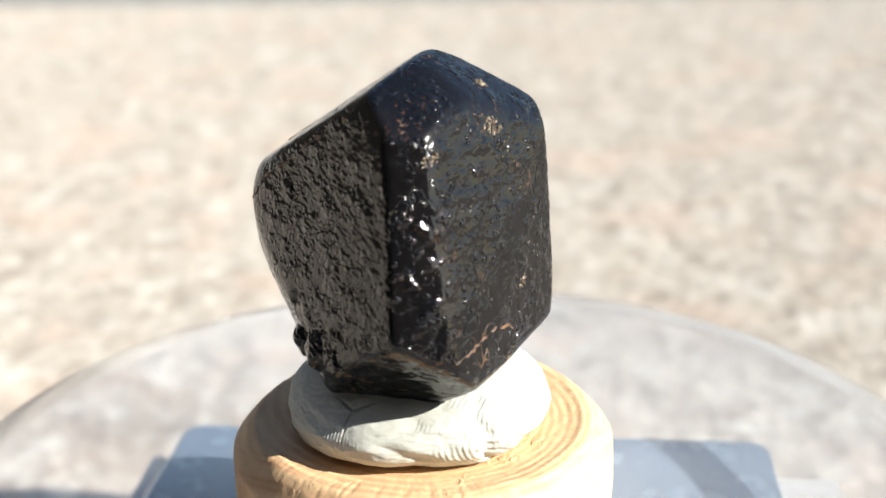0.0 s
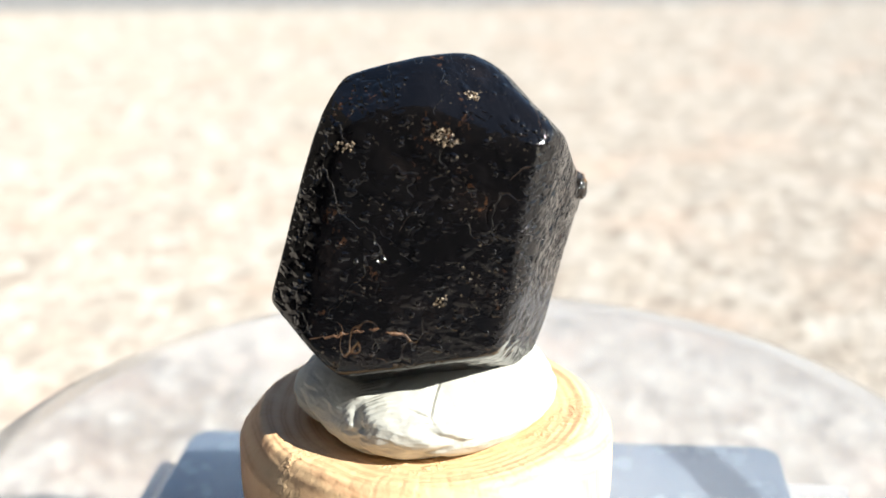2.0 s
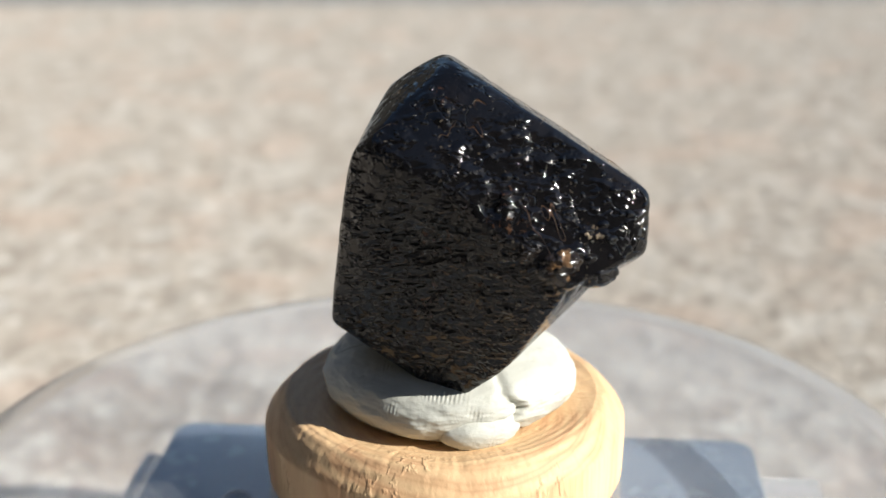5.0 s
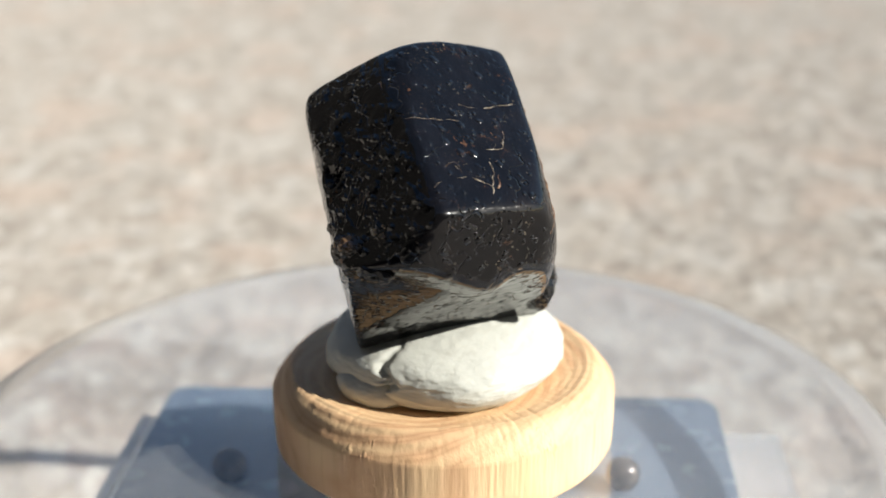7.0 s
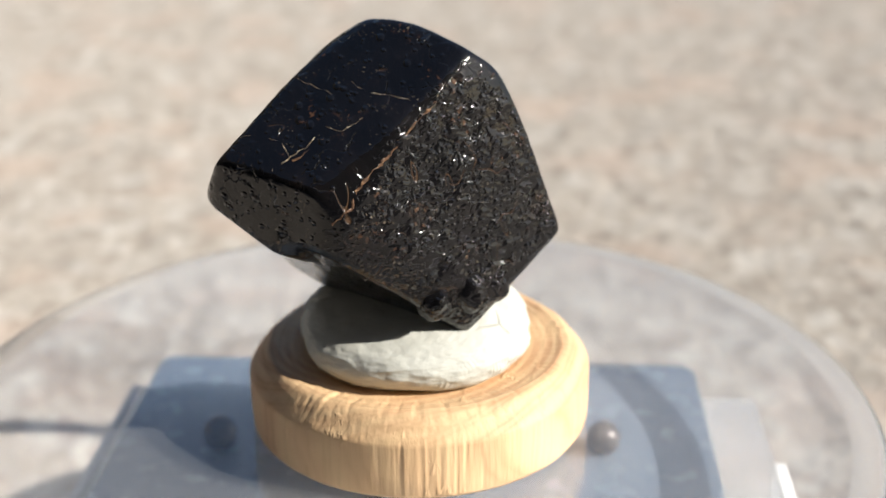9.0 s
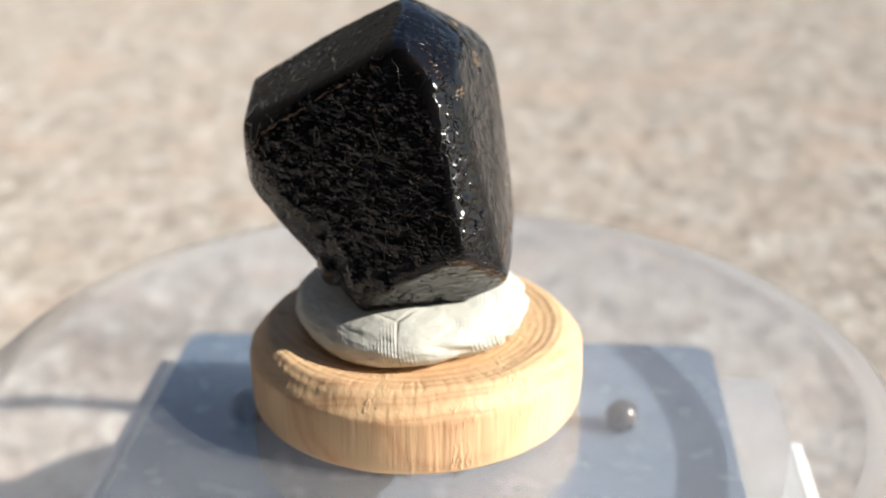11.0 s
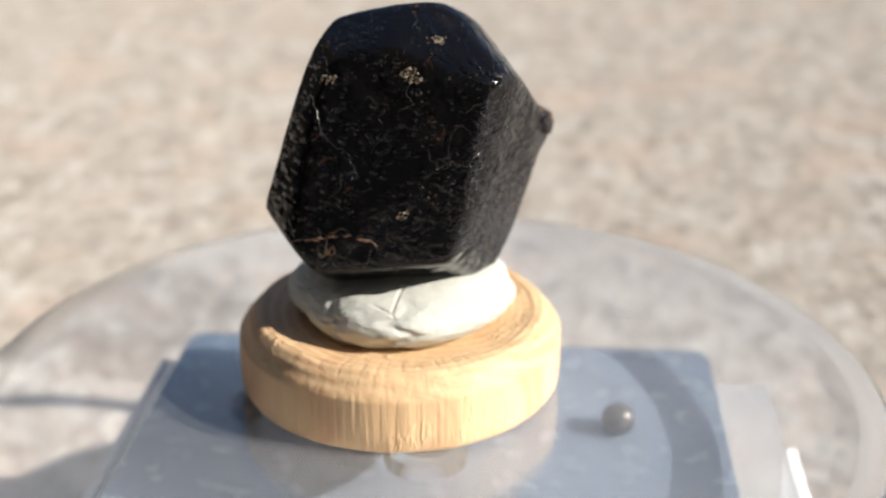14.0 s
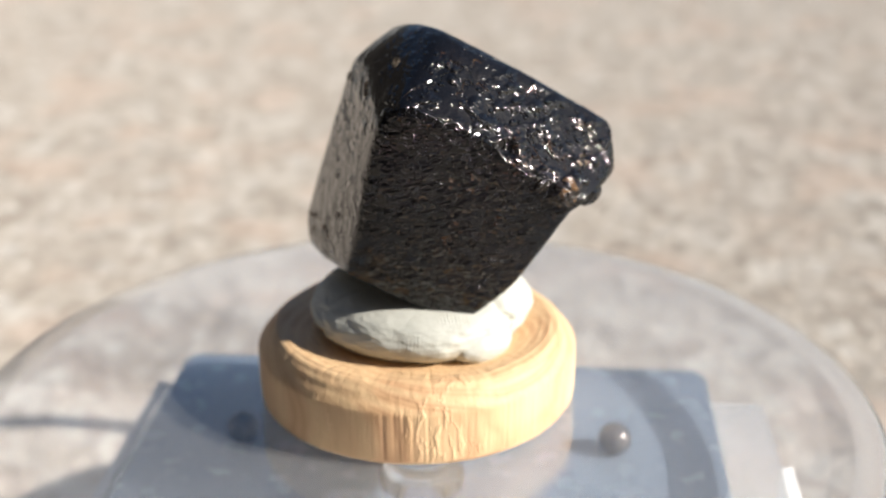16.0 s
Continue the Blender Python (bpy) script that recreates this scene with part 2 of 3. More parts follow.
def panel_material():
    m = Mat("blue_grey_panel")
    cells = m.noise(40, 3)
    col = m.ramp(cells, [(0.3, (0.115, 0.145, 0.19)), (0.7, (0.14, 0.17, 0.215))])
    m.set(Base_Color=col, Roughness=m.grey(m.noise(250, 3), 0.3, 0.7, 0.20, 0.30), IOR=1.6, Normal=m.bump(m.noise(700, 2), 0.00005))
    return m.m


def dark_plastic_material():
    m = Mat("grey_plastic")
    m.set(Base_Color=m.ramp(m.noise(200, 3), [(0.3, (0.10, 0.11, 0.12)), (0.7, (0.15, 0.16, 0.17))]), Roughness=0.45)
    return m.m


def steel_material():
    m = Mat("dull_steel")
    m.set(Base_Color=m.ramp(m.noise(900, 3), [(0.3, (0.06, 0.052, 0.05)), (0.7, (0.12, 0.105, 0.10))]), Metallic=0.45,
          Roughness=m.grey(m.noise(1200, 2), 0.3, 0.7, 0.14, 0.3))
    return m.m


CONCRETE, ASPHALT, CRYSTAL, RUST, PUTTY, WOOD = (concrete_material(), asphalt_material(), crystal_material(), rust_material(),
                                                 putty_material(), wood_material())
ACRYLIC = acrylic_material("clear_acrylic", 0.0, 0.02)
PLATE = acrylic_material("dusty_clear_acrylic", 0.03, 0.045)
EDGE = acrylic_material("pale_acrylic_edge", 0.08, 0.14)
RIM = acrylic_material("scuffed_acrylic_rim", 0.12, 0.09)
MILKY = acrylic_material("milky_acrylic", 0.1, 0.45)
PANEL, PLASTIC, STEEL = panel_material(), dark_plastic_material(), steel_material()


# ---- mesh helpers ----
def mesh_from(name, bm, material, smooth=True):
    me = bpy.data.meshes.new(name)
    bm.to_mesh(me)
    bm.free()
    me.materials.append(material)
    if smooth:
        me.shade_smooth()
    return me


def part(name, bm, material, parent, label="", smooth=True):
    ob = new(name, mesh_from(name, bm, material, smooth))
    ob.parent = parent
    return tagged(ob, label) if label else ob


def lathe(profile, steps=128, close=True):
    """A turned solid from (radius, height) pairs in mm; a radius of 0 closes on the axis."""
    bm = bmesh.new()
    rings = []
    for r, z in profile:
        if r < 1e-6:
            rings.append([bm.verts.new((0, 0, z * MM))])
        else:
            rings.append([bm.verts.new((r * MM * math.cos(2 * math.pi * k / steps), r * MM * math.sin(2 * math.pi * k / steps), z * MM))
                          for k in range(steps)])
    pairs = list(zip(rings, rings[1:] + (rings[:1] if close else [])))
    for a, b in pairs:
        if len(a) == 1 and len(b) == 1:
            continue
        for k in range(steps):
            j = (k + 1) % steps
            q = [a[0] if len(a) == 1 else a[k], a[0] if len(a) == 1 else a[j], b[0] if len(b) == 1 else b[j], b[0] if len(b) == 1 else b[k]]
            bm.faces.new(list(dict.fromkeys(q)))
    bmesh.ops.recalc_face_normals(bm, faces=bm.faces)
    return bm


def box(x0, x1, y0, y1, z0, z1, bevel=0.4):
    bm = bmesh.new()
    bmesh.ops.create_cube(bm, size=1)
    for v in bm.verts:
        v.co = Vector(((x0 + x1) / 2 + v.co.x * (x1 - x0), (y0 + y1) / 2 + v.co.y * (y1 - y0), (z0 + z1) / 2 + v.co.z * (z1 - z0))) * MM
    if bevel:
        bmesh.ops.bevel(bm, geom=bm.edges[:], offset=bevel * MM, segments=3, profile=0.5, affect="EDGES")
    return bm


# ---- ground ----
def spread(a, b, step, far):
    mid = list(np.arange(a, b + step / 2, step))
    lo, hi, d = [a], [b], step
    while hi[-1] < far:
        d *= 1.35
        hi.append(hi[-1] + d)
        lo.append(lo[-1] - d)
    return lo[:0:-1] + mid + hi[1:]


def ground_sheet():
    xs, ys = spread(-0.34, 0.38, 0.0024, 400.0), spread(-0.06, 0.62, 0.0024, 400.0)
    ys = [y for y in ys if y < 0.589] + [0.592]
    nx, ny = len(xs), len(ys)
    verts = []
    for y in ys:
        for x in xs:
            near = -0.34 < x < 0.38 and -0.07 < y < 0.592
            z = 0.0
            if near:
                z = 0.0006 * noise.noise((x * 190, y * 190, 0)) + 0.0006 * noise.noise((x * 70, y * 70, 3)) - 0.0006
            verts.append((x, y, z))
    faces = [(j * nx + i, j * nx + i + 1, (j + 1) * nx + i + 1, (j + 1) * nx + i) for j in range(ny - 1) for i in range(nx - 1)]
    me = bpy.data.meshes.new("ground")
    me.from_pydata(verts, [], faces)
    me.materials.append(CONCRETE)
    me.shade_smooth()
    tagged(new("ground", me), "rough sunlit beige concrete ground with exposed aggregate", "ground", kind="structure")


ground_sheet()
bm = bmesh.new()
for x, y in ((-300, 0.5925), (300, 0.5925), (300, 400), (-300, 400)):
    bm.verts.new((x, y, -0.001))
bm.faces.new(bm.verts[:])
bmesh.ops.recalc_face_normals(bm, faces=bm.faces)
bmesh.ops.solidify(bm, geom=bm.faces[:], thickness=0.02)
tagged(new("road", mesh_from("road", bm, ASPHALT, False)), "darker grey asphalt beyond the edge of the concrete", "road", kind="structure")

# ---- unseen brown screen added behind the camera, for reflections and shade ----
m = Mat("brown_screen")
m.set(Base_Color=m.ramp(m.noise(6, 4), [(0.3, (0.16, 0.135, 0.11)), (0.7, (0.22, 0.19, 0.16))]), Roughness=0.9, Normal=m.bump(m.noise(120, 3), 0.003))
bm = box(-4000, 3200, -1450, -1200, -20, 2400, 0)
tagged(new("unseen_screen_south", mesh_from("unseen_screen_south", bm, m.m, False)), "unseen plain brown screen added behind the camera to shape reflections", "wall", kind="structure")

# ---- unseen dark screens added so that the crystal's faces reflect black ----
m = Mat("dark_screen")
m.set(Base_Color=m.ramp(m.noise(30, 3, 0.5, m.mapped((1, 1, 0.05))), [(0.3, (0.018, 0.016, 0.013)), (0.7, (0.035, 0.03, 0.025))]), Roughness=0.8)
bm = box(-1750, -1600, -1150, 5990, -20, 1800, 0)
tagged(new("unseen_screen_west", mesh_from("unseen_screen_west", bm, m.m, False)), "unseen dark screen added to darken reflections in the crystal", "wall", kind="structure")
bm = box(-1750, 5000, 6000, 6150, -20, 1000, 0)
tagged(new("unseen_screen_north", mesh_from("unseen_screen_north", bm, m.m, False)), "unseen dark screen added at the back to darken reflections in the crystal", "wall", kind="structure")

# ---- turntable base: panel in a clear box ----
base = new("turntable_base")
base.matrix_world = pose(-0.3 * MM, -6.8 * MM, 0, 0, 0, -4.05)
tagged(base, "square motorised turntable base, blue-grey top panel in a clear acrylic box", "turntable base")
TOP = Z0 - 13.1
def rounded_slab(w, d, r, z0, z1):
    """A slab of w x d mm with upright corners rounded by r."""
    bm = bmesh.new()
    ring = []
    for cx, cy, a0 in ((w - r, d - r, 0), (r - w, d - r, 90), (r - w, r - d, 180), (w - r, r - d, 270)):
        for k in range(7):
            a = radians(a0 + 15 * k)
            ring.append((cx + r * math.cos(a), cy + r * math.sin(a)))
    loops = [[bm.verts.new((x * q * MM, y * q * MM, z * MM)) for x, y in ring] for z, q in ((z0, 1), (z1 - 0.3, 1), (z1, 0.994))]
    bm.faces.new(loops[0][::-1])
    bm.faces.new(loops[2])
    for a, b in zip(loops, loops[1:]):
        for k in range(len(a)):
            bm.faces.new((a[k - 1], a[k], b[k], b[k - 1]))
    return bm


part("top_panel", rounded_slab(39.7, 39.9, 2.5, TOP - 2, TOP), PANEL, base, "smooth blue-grey top panel", False)
foot = rounded_slab(40.0, 39.5, 30, 0.6, 25.0)
for v in foot.verts:
    v.co.y += 19.5 * MM
part("foot", foot, PLASTIC, base, "dark grey plastic foot with rounded corners", False)
part("housing", box(-38.5, 38.5, -38.5, 38.5, 25.1, TOP - 2.3, 1.0), PLASTIC, base, "dark grey plastic housing")
for a in ((-44.4, -42.8, -44.6, 38.0), (48.4, 50.0, -44.6, 20.0), (-42.7, 48.3, -44.6, -43.0)):
    wall = part("side_wall", box(*a, 0.6, TOP - 4.0, 0.4), MILKY, base, "milky acrylic wall", False)
    wall.visible_shadow = False
for a in ((-42.6, -40.0, -42.9, 36.0), (40.0, 48.3, -42.9, 36.0)):
    part("ledge", box(*a, TOP - 4.6, TOP - 3.2, 0.3), EDGE, base, "pale acrylic ledge", False)

# ---- steel balls under the plate, clear hub ----
def ball(x, y, r=2.5):
    bm = bmesh.new()
    bmesh.ops.create_uvsphere(bm, u_segments=40, v_segments=24, radius=r * MM)
    for v in bm.verts:
        if v.co.z < -0.86 * r * MM:
            v.co.z = -0.86 * r * MM
    ob = new("ball_foot", mesh_from("ball_foot", bm, STEEL))
    ob.location = (x * MM, y * MM, (TOP + r * 0.86 + 0.02) * MM)
    tagged(ob, "small dull steel ball on the blue-grey panel", "ball", "balls on the panel")


ball(25.8, 7.0, 2.25)
ball(-24.6, 9.7, 2.3)

hub = new("hub", mesh_from("hub", lathe([(0, TOP + 0.02), (5.6, TOP + 0.02), (5.6, TOP + 1.0), (4.0, TOP + 1.4), (4.0, Z0 - 2.4), (4.6, Z0 - 2.1),
                                         (4.6, Z0 - 1.75), (0, Z0 - 1.75)], 64, False), ACRYLIC))
tagged(hub, "clear acrylic hub between the panel and the plate", "hub")
hub.visible_shadow = False

# ---- turning plate ----
plate = new("turning_plate")
tagged(plate, "round clear dusty acrylic plate under the wooden disc", "plate")
disc = part("disc", lathe([(0, Z0), (53.0, Z0)], 192, False), PLATE, plate, "clear disc", False)
disc.visible_shadow = False
under = part("underside", lathe([(53.0, Z0 - 1.7), (0, Z0 - 1.7)], 192, False), PLATE, plate, "", False)
under.visible_shadow = False
for p in (disc, under):
    up = p is disc
    for poly in p.data.polygons:
        if (poly.normal.z > 0) != up:
            p.data.flip_normals()
            break
part("bevelled_edge", lathe([(53.0, Z0), (55.6, Z0 - 0.2), (56.9, Z0 - 0.5), (57.25, Z0 - 0.9), (57.0, Z0 - 1.5), (56.4, Z0 - 1.7), (53.0, Z0 - 1.7)], 192, False),
     RIM, plate, "pale bevelled edge")

# ---- wooden disc: dished top, rounded shoulder, off-centre on the plate ----
wood = new("wooden_disc")
tagged(wood, "round turned pine disc with a dished top and rounded shoulder", "wooden disc")
PROFILE = [(0, 0.02), (18.9, 0.02), (19.6, 0.3), (19.95, 0.9), (20.05, 3.0), (20.05, 5.0), (20.03, 6.6), (20.0, 7.0), (19.9, 7.15), (19.6, 7.5), (19.2, 8.0),
           (18.8, 8.5), (18.4, 8.95), (18.0, 9.3), (17.6, 9.55), (17.25, 9.66), (16.9, 9.7), (16.6, 9.66), (16.2, 9.58), (15.8, 9.5), (15.4, 9.44),
           (15.0, 9.38), (14.2, 9.26), (13.5, 9.15), (10.0, 8.9), (5.0, 8.8), (0, 8.8)]
WX, WY = -2.27, -2.35


def turned(profile):
    """A ring of the disc, with slight wobble and torn tool marks on the shoulder."""
    bm = lathe([(r, Z0 + z) for r, z in profile], 720, False)
    for v in bm.verts:
        a, r, h = math.degrees(math.atan2(v.co.y, v.co.x)), math.hypot(v.co.x, v.co.y) / MM, v.co.z / MM - Z0
        k = 0.004 * noise.noise(v.co * 300)
        if r > 19.5 and h < 7.3:
            fibre = max(0.0, noise.noise((a * 0.9, h * 0.12, 4))) * (0.3 + max(0.0, noise.noise((a * 0.04, 3, 3))))
            k -= 0.012 * fibre
        if r > 17 and h < 9.3:
            v.co.x *= 1 + k
            v.co.y *= 1 + k
        if h > 5 and r > 1:
            v.co.z += 0.00012 * noise.noise((v.co.x * 220, v.co.y * 220, 5))
        if 7.0 < h < 9.8 and r > 15.0:
            torn = max(0.0, noise.noise((a * 0.45, h * 1.2, 0)) - 0.05) * (0.35 + max(0.0, noise.noise((a * 0.03, 7, 0))))
            v.co.z -= 0.0003 * torn
            v.co.z += 0.00005 * math.sin(r * 6.5 + 0.6 * noise.noise((a * 0.05, 2, 2)))
        v.co += Vector((WX, WY, 0)) * MM
    return bm


cut = PROFILE.index((16.9, 9.7))
part("turned_body", turned(PROFILE[:cut + 1]), WOOD, wood)
part("dished_top", turned(PROFILE[cut:]), WOOD, wood, "shallow dished top with turning rings")

# ---- putty ----
putty = new("putty_lump")
tagged(putty, "pressed lump of off-white putty with fingerprint ridges and creases", "putty")


def lump(cx, cy, cz, rx, ry, rz, seed, power=2.4, seams=(), sub=6):
    bm = bmesh.new()
    bmesh.ops.create_icosphere(bm, subdivisions=sub, radius=1)
    for v in bm.verts:
        d = v.co.normalized()
        k = (abs(d.x) ** power + abs(d.y) ** power + abs(d.z) ** power) ** (-1 / power)
        az = math.degrees(math.atan2(d.y, d.x))
        k *= 1 + 0.05 * noise.noise(d * 1.6 + Vector((seed, 0, 0))) + 0.014 * noise.noise(d * 6 + Vector((0, seed, 0))) + 0.005 * noise.noise(d * 17 + Vector((0, seed, 0)))
        for a, wide, deep in seams:
            off = (az - a + 14 * noise.noise((d.z * 3, a, seed)) + 2.5 * noise.noise((d.z * 9, a, 1)) + 180) % 360 - 180
            k *= 1 - deep * math.exp(-(off / wide) ** 2) * max(0.0, 0.85 - 0.6 * max(0.0, d.z))
        p = d * k
        v.co = Vector((cx + p.x * rx, cy + p.y * ry, max(cz + p.z * rz, Z0 + 8.7))) * MM
    return bm


part("main_blob", lump(-2.7, -2.1, Z0 + 11.9, 13.5, 13.4, 4.9, 1.7, 2.15, ((-54, 3.2, 0.05), (-95, 6, 0.03), (-22, 5, 0.04), (96, 3, 0.10)), 7), PUTTY, putty)
part("fold", lump(-0.6, 8.8, Z0 + 10.5, 4.5, 3.2, 2.1, 4.1, 2.2, (), 6), PUTTY, putty)

# ---- crystal: a body bounded by its natural faces ----
# each face: compass angle, slope (degrees) and distance from the plate's centre (mm)
FACES = np.array([
    (-140.2, 11.2, 18.97),
    (146.0, -49.6, -8.73),
    (167.2, 55.3, 39.72),
    (-171.8, 50.4, 39.43),
    (45.1, -8.8, 4.82),
    (-36.9, 16.2, 16.95),
    (-16.1, -57.2, -11.50),
    (-29.8, 8.2, 13.02),
    (-67.1, 17.2, 21.77),
    (-72.4, 26.1, 27.10),
    (77.8, 35.3, 31.20),
    (121.3, -3.3, 21.94),
    (-14.3, 58.7, 39.74),
    (-22.1, 44.4, 33.57),
    (118.8, -33.8, -0.69),
    (-59.2, 55.4, 39.34),
    (23.5, -2.3, 9.09),
    (-103.8, -40.6, -1.87),
    (-134.9, 21.2, 25.93),
    (156.4, -3.1, 18.24),
    (-160.2, 25.2, 29.24),
    (-34.8, -23.0, 2.98),
    (99.7, 61.8, 42.76),
    (163.9, -32.4, 4.22),
    (-155.5, -12.7, 9.92),
    (37.6, -16.1, 1.74),
    (-168.4, -3.3, 16.55),
    (89.8, -48.9, -3.71),
    (-69.2, -74.5, -9.30),
    (-48.1, 75.1, 45.46),
    (64.4, 45.7, 35.94),
])
CORE = np.array((-3.5, 0.4, 29.5))
ETCHED = {4: 1.0, 16: 1.0, 25: 1.0, 0: 0.2, 24: 0.3, 26: 0.3}       # how deeply each etched face is pitted
BUMPY = {10: 1.0, 30: 1.0, 22: 0.8, 25: 1.0, 4: 0.7, 16: 0.7, 0: 0.4, 24: 0.6, 26: 0.6, 5: 0.42, 7: 0.42, 8: 0.8, 9: 0.6, 12: 0.35, 13: 0.4, 15: 0.35, 29: 0.35, 17: 0.3}   # how grainy each face is
HOLLOWS = ((0.6, 14.0, 36.5, 1.5, 1.3), (-12.5, 15.1, 30.2, 1.6, 0.9), (-9.0, 16.8, 27.4, 1.8, 0.8), (-6.5, 17.8, 27.0, 1.6, 0.8), (-11.6, -8.0, 22.6, 1.7, 0.7),
           (-14.2, -5.6, 24.0, 1.2, 0.7), (-9.0, -12.0, 23.0, 1.2, 0.6), (7.2, -9.6, 22.4, 1.4, 0.35), (10.6, 6.0, 24.0, 1.5, 0.4))
ROUND = 50.0


LEDGE = ((10, None), (2, None), (19, None), (4, 0.4), (108.0, 5.0, 24.2), (110.0, -55.0, -12.6), (-90.0, 0.0, 0.8))   # faces shared with the body, and its own


def reach(faces, d, power):
    """How far the rounded body within these faces reaches from the core in the directions d, and each face's share of the surface."""
    az, el = np.radians(faces[:, 0]), np.radians(faces[:, 1])
    n = np.stack([np.cos(az) * np.cos(el), np.sin(az) * np.cos(el), np.sin(el)], 1)
    q = np.maximum(d @ n.T / (faces[:, 2] + 0.41 - n @ CORE), 1e-6)
    top = q.max(1, keepdims=True)
    share = (q / top) ** power
    return 1 / (top[:, 0] * share.sum(1) ** (1 / power)), share


def crystal_body():
    bm = bmesh.new()
    bmesh.ops.create_icosphere(bm, subdivisions=8, radius=1)
    d = np.array([v.co[:] for v in bm.verts])
    d /= np.linalg.norm(d, axis=1)[:, None]
    r, share = reach(FACES, d, ROUND)
    ledge = np.array([FACES[e[0]] + (0, 0, e[1] or 0.0) if len(e) == 2 else e for e in LEDGE])
    out, _ = reach(ledge, d, 40.0)
    near = np.clip((d @ np.array((-0.308, 0.947, 0.08)) - 0.66) / 0.16, 0, 1)          # the ledge stays on its own side
    r += near * np.clip(out - r, 0, 4.0)
    pit = sum(share[:, k] * w for k, w in ETCHED.items()) / share.sum(1)
    bumpy = 0.15 + sum(share[:, k] * w for k, w in BUMPY.items()) / share.sum(1)
    p = CORE + d * r[:, None]
    for k, v in enumerate(bm.verts):
        c = Vector(p[k])
        u = 0.12 * noise.noise(c * 0.16) + 0.05 * noise.noise(c * 0.55 + Vector((7, 0, 0))) + 0.012 * noise.noise(c * 1.9)
        if pit[k] > 0.05:
            u -= 0.30 * pit[k] * max(0.0, noise.noise(Vector((c.x * 0.8 + c.y * 0.3, c.y * 0.8, c.z * 2.8 + c.x * 0.9))) - 0.05)
        for hx, hy, hz, wide, deep in HOLLOWS:
            near = (c.x - hx) ** 2 + (c.y - hy) ** 2 + (c.z - hz) ** 2
            if near < 9 * wide * wide:
                u -= deep * math.exp(-2.2 * (near / wide ** 2) * (1 + 0.5 * noise.noise(c * 0.9)))
        v.co = (c + Vector(d[k]) * u + Vector((0, 0, Z0))) * MM
    me = mesh_from("body", bm, CRYSTAL)
    me.attributes.new("pit", "FLOAT", "POINT").data.foreach_set("value", pit.astype(np.float32))
    me.attributes.new("bumpy", "FLOAT", "POINT").data.foreach_set("value", bumpy.astype(np.float32))
    me.attributes.new("flat", "FLOAT", "POINT").data.foreach_set("value", (1 / share.sum(1)).astype(np.float32))
    return me


crystal = new("crystal")
tagged(crystal, "glossy black tourmaline-like crystal with flat faces standing in putty", "crystal")
body = new("body", crystal_body())
body.parent = crystal


def growth(name, x, y, z, r, seed, squash=(1, 1, 1), material=CRYSTAL, label="", jag=0.0):
    bm = bmesh.new()
    bmesh.ops.create_icosphere(bm, subdivisions=5, radius=1)
    for v in bm.verts:
        d = v.co.normalized()
        k = r * (1 + 0.16 * noise.noise(d * 1.6 + Vector((seed, 0, 0))) + 0.06 * noise.noise(d * 5 + Vector((0, seed, 0)))
                 + jag * noise.noise(d * 3.2 + Vector((0, 0, seed))) + 0.35 * jag * noise.cell(d * 3.5 + Vector((seed, 0, 0))))
        v.co = (Vector((x, y, z + Z0)) + Vector((d.x * squash[0], d.y * squash[1], d.z * squash[2])) * k) * MM
    return part(name, bm, material, crystal, label)


KNOB = knob_material()
growth("broken_edge", -4.9, 17.3, 30.2, 2.0, 2.0, (1.2, 0.9, 1.0), KNOB, "glittering brown broken edge of the ledge", 0.10)
growth("broken_edge", -2.6, 15.9, 31.6, 1.3, 5.0, (1.3, 0.8, 0.8), KNOB, "glittering brown broken edge of the ledge", 0.10)
growth("broken_edge", -8.2, 18.2, 29.4, 1.5, 8.0, (1.5, 0.9, 0.9), CRYSTAL, "", 0.06)
for x, y, z, r in ((-13.2, -5.0, 19.7, 1.9), (-11.4, -8.7, 20.0, 2.0), (-9.3, -11.2, 19.9, 1.8)):
    growth("lobe", x, y, z, r, x, (1, 1, 1.15))


def grain_patch(x, y, z, spread_mm, count, seed):
    """A cluster of small tan crumbs set into a face."""
    rng = random.Random(seed)
    out = Vector((x, y, z)) - Vector(CORE)
    out.normalize()
    side = out.orthogonal().normalized()
    over = out.cross(side)
    bm = bmesh.new()
    skin = np.empty(len(body.data.vertices) * 3, np.float32)
    body.data.vertices.foreach_get("co", skin)
    skin = skin.reshape(-1, 3) / MM
    for k in range(count):
        r = rng.uniform(0.05, 0.19)
        a, d = rng.uniform(0, 6.28), spread_mm * math.sqrt(rng.random())
        c = Vector((x, y, z + Z0)) + side * d * math.cos(a) + over * d * math.sin(a) * 0.7
        c = Vector(skin[((skin - np.array(c)) ** 2).sum(1).argmin()]) - out * r * 0.4
        made = bmesh.ops.create_icosphere(bm, subdivisions=2, radius=1)
        for v in made["verts"]:
            v.co = (c + v.co * r * (1 + 0.5 * noise.noise(v.co * 2 + Vector((k, seed, 0))))) * MM
    part("grain_cluster", bm, RUST, body, "pale tan grains in a pit of the face", False)["kind"] = "stuff"


for k, (x, y, z, w, n) in enumerate(((4.2, 0.2, 44.6, 0.75, 26), (4.8, -3.2, 40.9, 1.4, 60), (-1.1, -10.4, 39.5, 0.9, 22), (8.1, -5.6, 25.9, 0.8, 16),
                                     (-8.6, 16.4, 32.2, 1.2, 20))):
    grain_patch(x, y, z, w, n, k)

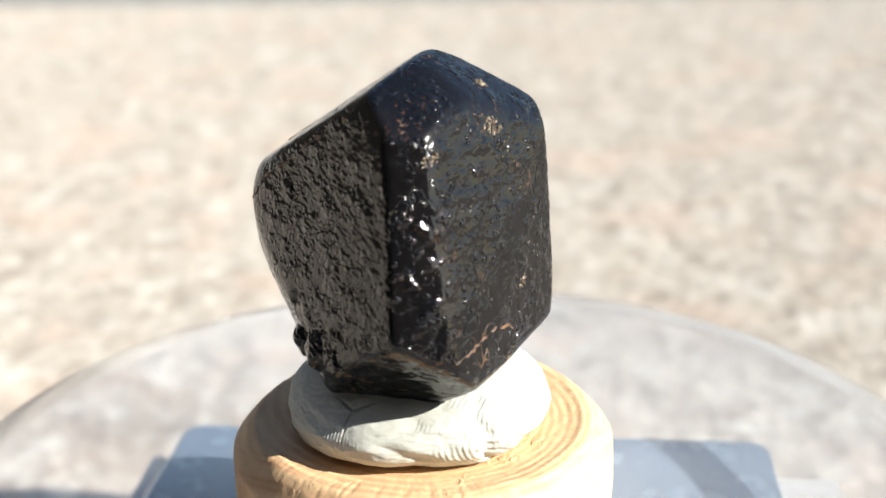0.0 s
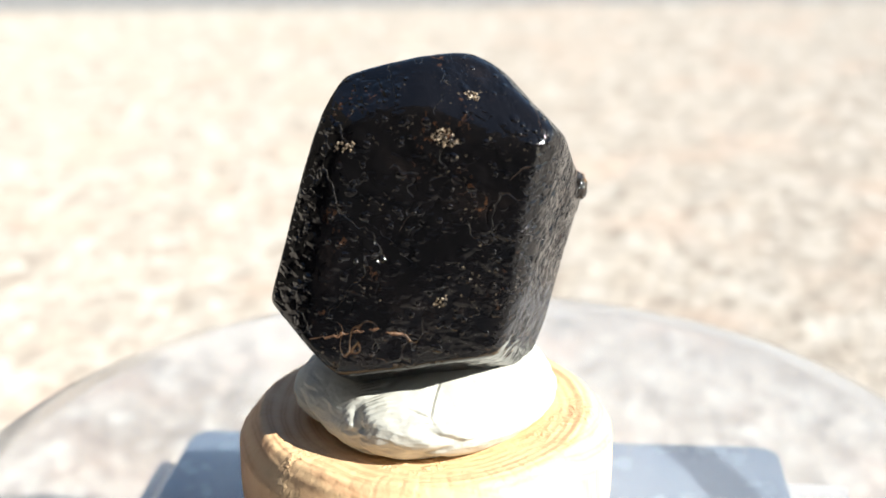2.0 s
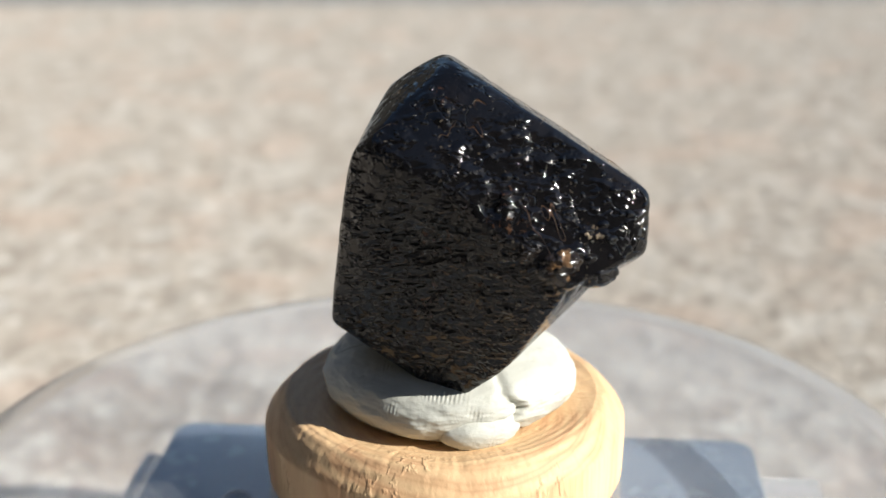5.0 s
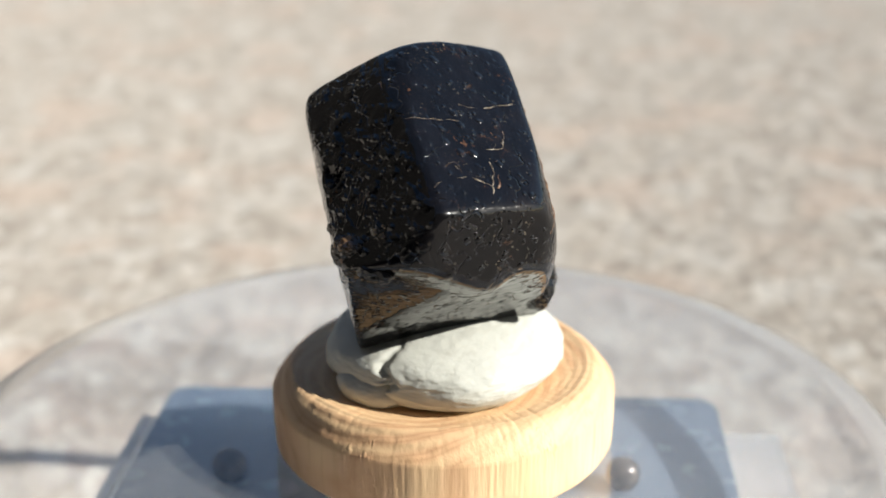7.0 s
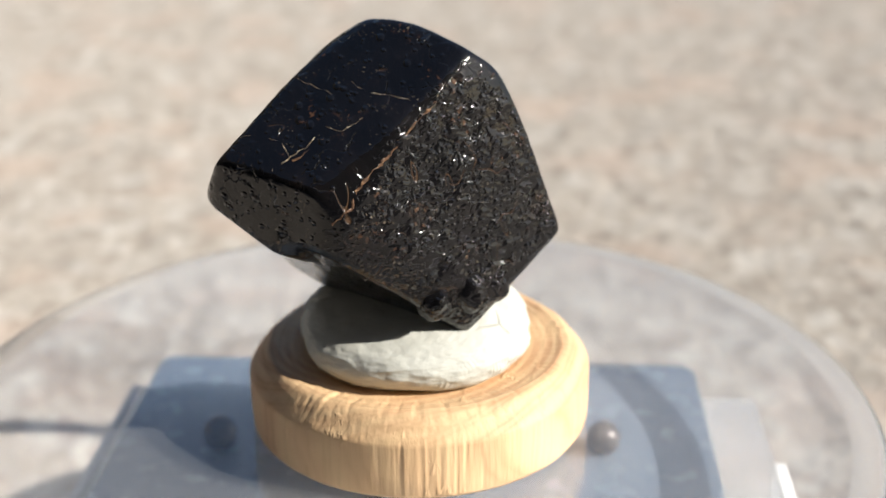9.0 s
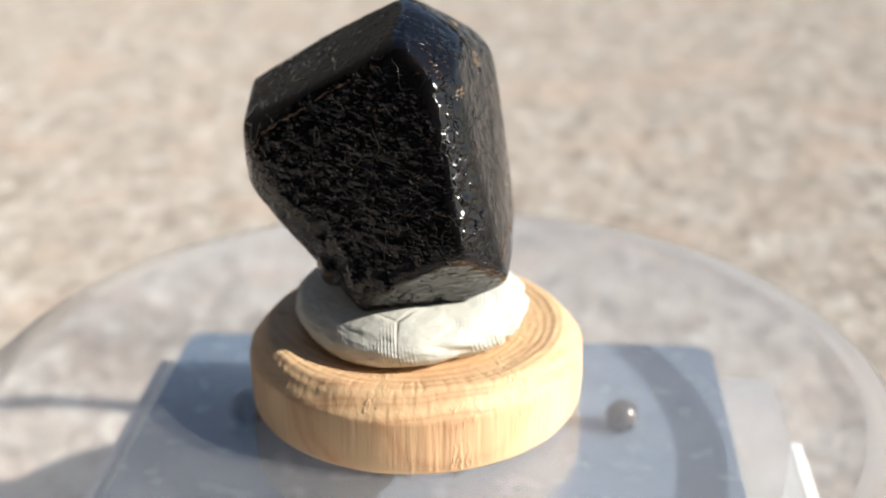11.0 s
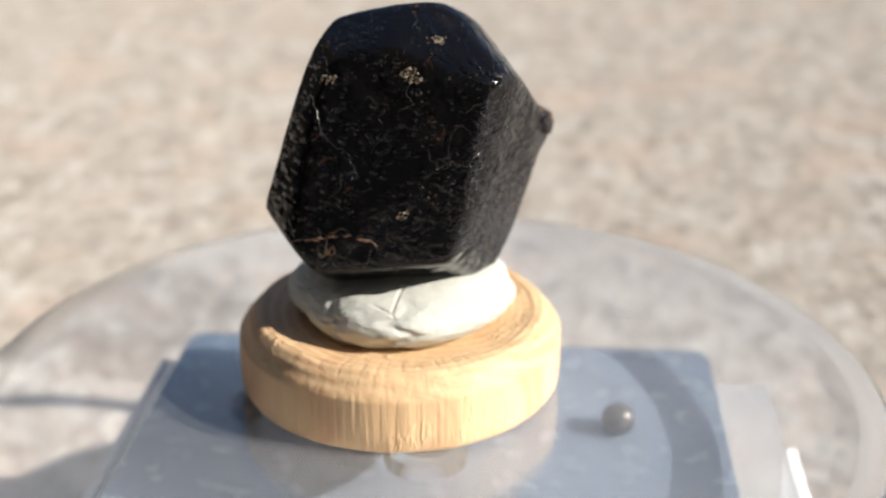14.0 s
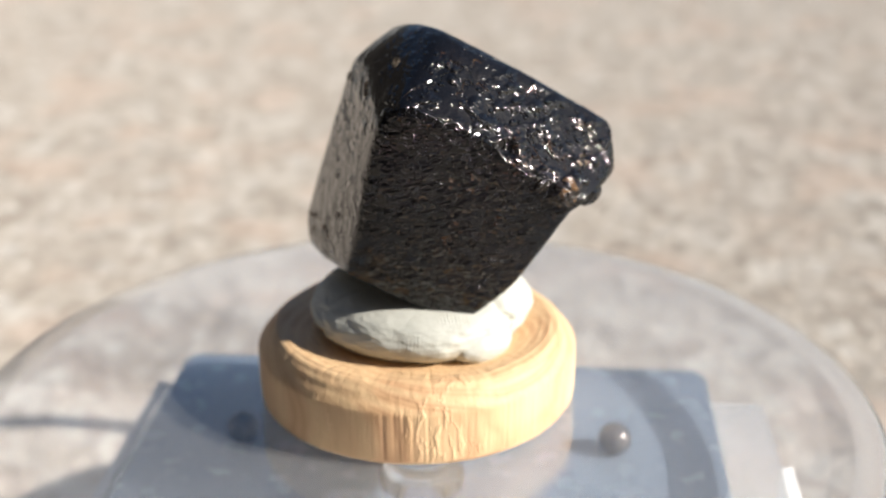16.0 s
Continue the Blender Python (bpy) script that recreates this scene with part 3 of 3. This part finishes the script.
def vein(name, path, radius, material, label, seed, into):
    """A thin broken seam that follows the face between the given places (mm)."""
    skin = np.empty(len(body.data.vertices) * 3, np.float32)
    body.data.vertices.foreach_get("co", skin)
    skin = skin.reshape(-1, 3) / MM
    bm = bmesh.new()
    centre = Vector(CORE) + Vector((0, 0, Z0))
    for k, (a, b) in enumerate(zip(path, path[1:])):
        a, b = Vector(a), Vector(b)
        steps = max(3, int((b - a).length / 0.22))
        last = None
        for i in range(steps + 1):
            c = a.lerp(b, i / steps) + Vector((0, 0, Z0))
            c += 0.22 * Vector((noise.noise(c * 1.3), noise.noise(c * 1.3 + Vector((9, 0, 0))), noise.noise(c * 1.3 + Vector((0, 9, 0)))))
            c = Vector(skin[((skin - np.array(c)) ** 2).sum(1).argmin()])
            out = (c - centre).normalized()
            c -= out * into
            w = radius * max(0.0, 0.55 + 1.5 * noise.noise(c * 0.9 + Vector((seed, 0, 0))))
            along = (b - a).normalized()
            side = along.cross(out).normalized()
            up = side.cross(along)
            ring = [bm.verts.new((c + side * w * x + up * w * y) * MM) for x, y in ((-1, -0.4), (-0.6, 0.5), (0.5, 0.6), (1, -0.4))]
            if last and w > 0:
                for j in range(4):
                    bm.faces.new((last[j], last[j - 1], ring[j - 1], ring[j]))
            last = ring if w > 0 else None
    bmesh.ops.recalc_face_normals(bm, faces=bm.faces)
    part(name, bm, material, body, label, False)


SEAM = rust_seam_material()
vein("seam", ((-20.0, 4.6, 30.9), (-19.4, 2.6, 32.5), (-18.5, 2.2, 34.0), (-16.9, 0.6, 35.6), (-15.2, -1.0, 36.8), (-13.7, -2.3, 38.4), (-10.6, -5.3, 41.1)), 0.20, SEAM,
     "rusty seam along an edge", 1, 0.02)
vein("seam", ((-14.0, 4.1, 38.6), (-14.3, 5.8, 38.2), (-16.3, 8.6, 36.0)), 0.13, SEAM, "rusty seam", 2, 0.02)
vein("seam", ((1.8, -16.8, 22.0), (3.5, -14.4, 22.5), (5.4, -11.0, 23.2), (6.8, -8.7, 22.3), (7.4, -7.9, 21.4)), 0.15, SEAM, "rusty seam", 3, 0.02)
# cracks; the first five are coloured tan in place of their sun glints
for k, path in enumerate((((-6.7, 10.0, 42.1), (-8.2, 7.9, 41.9), (-9.7, 5.4, 41.3)), ((-13.1, 14.7, 37.5), (-12.9, 13.0, 38.0), (-14.3, 10.1, 37.5), (-15.8, 9.1, 36.6)),
                          ((-13.2, 5.8, 38.9), (-14.0, 4.1, 38.6), (-12.8, 1.9, 39.8)), ((-14.3, 6.7, 38.0), (-15.9, 8.8, 36.6), (-17.0, 10.8, 35.5)),
                          ((-8.5, 3.7, 42.4), (-10.0, 1.8, 41.7), (-10.9, -1.5, 41.6), (-11.8, -3.7, 41.2)), ((1.0, -10.3, 37.7), (2.9, -8.7, 35.8), (4.3, -7.5, 34.4)),
                          ((2.4, -10.5, 33.3), (4.3, -9.0, 31.4), (6.1, -7.5, 29.5)), ((-4.9, -7.6, 44.8), (-2.3, -7.9, 43.7), (0.7, -8.0, 42.5), (1.7, -7.5, 41.7)))):
    vein("crack_ridge", path, 0.062, RUST if k < 5 else CRYSTAL, "", 11 + k, 0.0)

# a thin dark splinter that hangs from the lower tip
bm = bmesh.new()
bmesh.ops.create_cone(bm, cap_ends=True, segments=8, radius1=0.10 * MM, radius2=0.22 * MM, depth=2.0 * MM)
bmesh.ops.transform(bm, matrix=pose(1.0 * MM, 6.3 * MM, (Z0 + 13.1) * MM, 12, 14, 0), verts=bm.verts)
part("splinter", bm, RUST, body, "thin dark splinter")


# ---- what turns: a cheap motor, slightly uneven (degrees ahead or behind) ----
JITTER = {0.0: -0.5, 0.5: -0.2, 1.0: 0.2, 1.5: 0.5, 2.0: 0.4, 3.0: -0.2, 3.5: -0.2, 6.0: 0.2, 6.5: 0.6, 7.0: 0.0, 7.5: -0.2, 8.0: -0.2, 9.0: -0.2,
          14.0: -0.2, 14.5: -0.4, 15.5: 0.3, 16.0: 0.2}


def motions():
    for ob in (plate, wood, putty, crystal):
        walk(ob, [(0.5 * k, pose(0, 0, 0, 0, 0, SPIN * 0.5 * k + JITTER.get(0.5 * k, 0.0))) for k in range(33)])


motions()
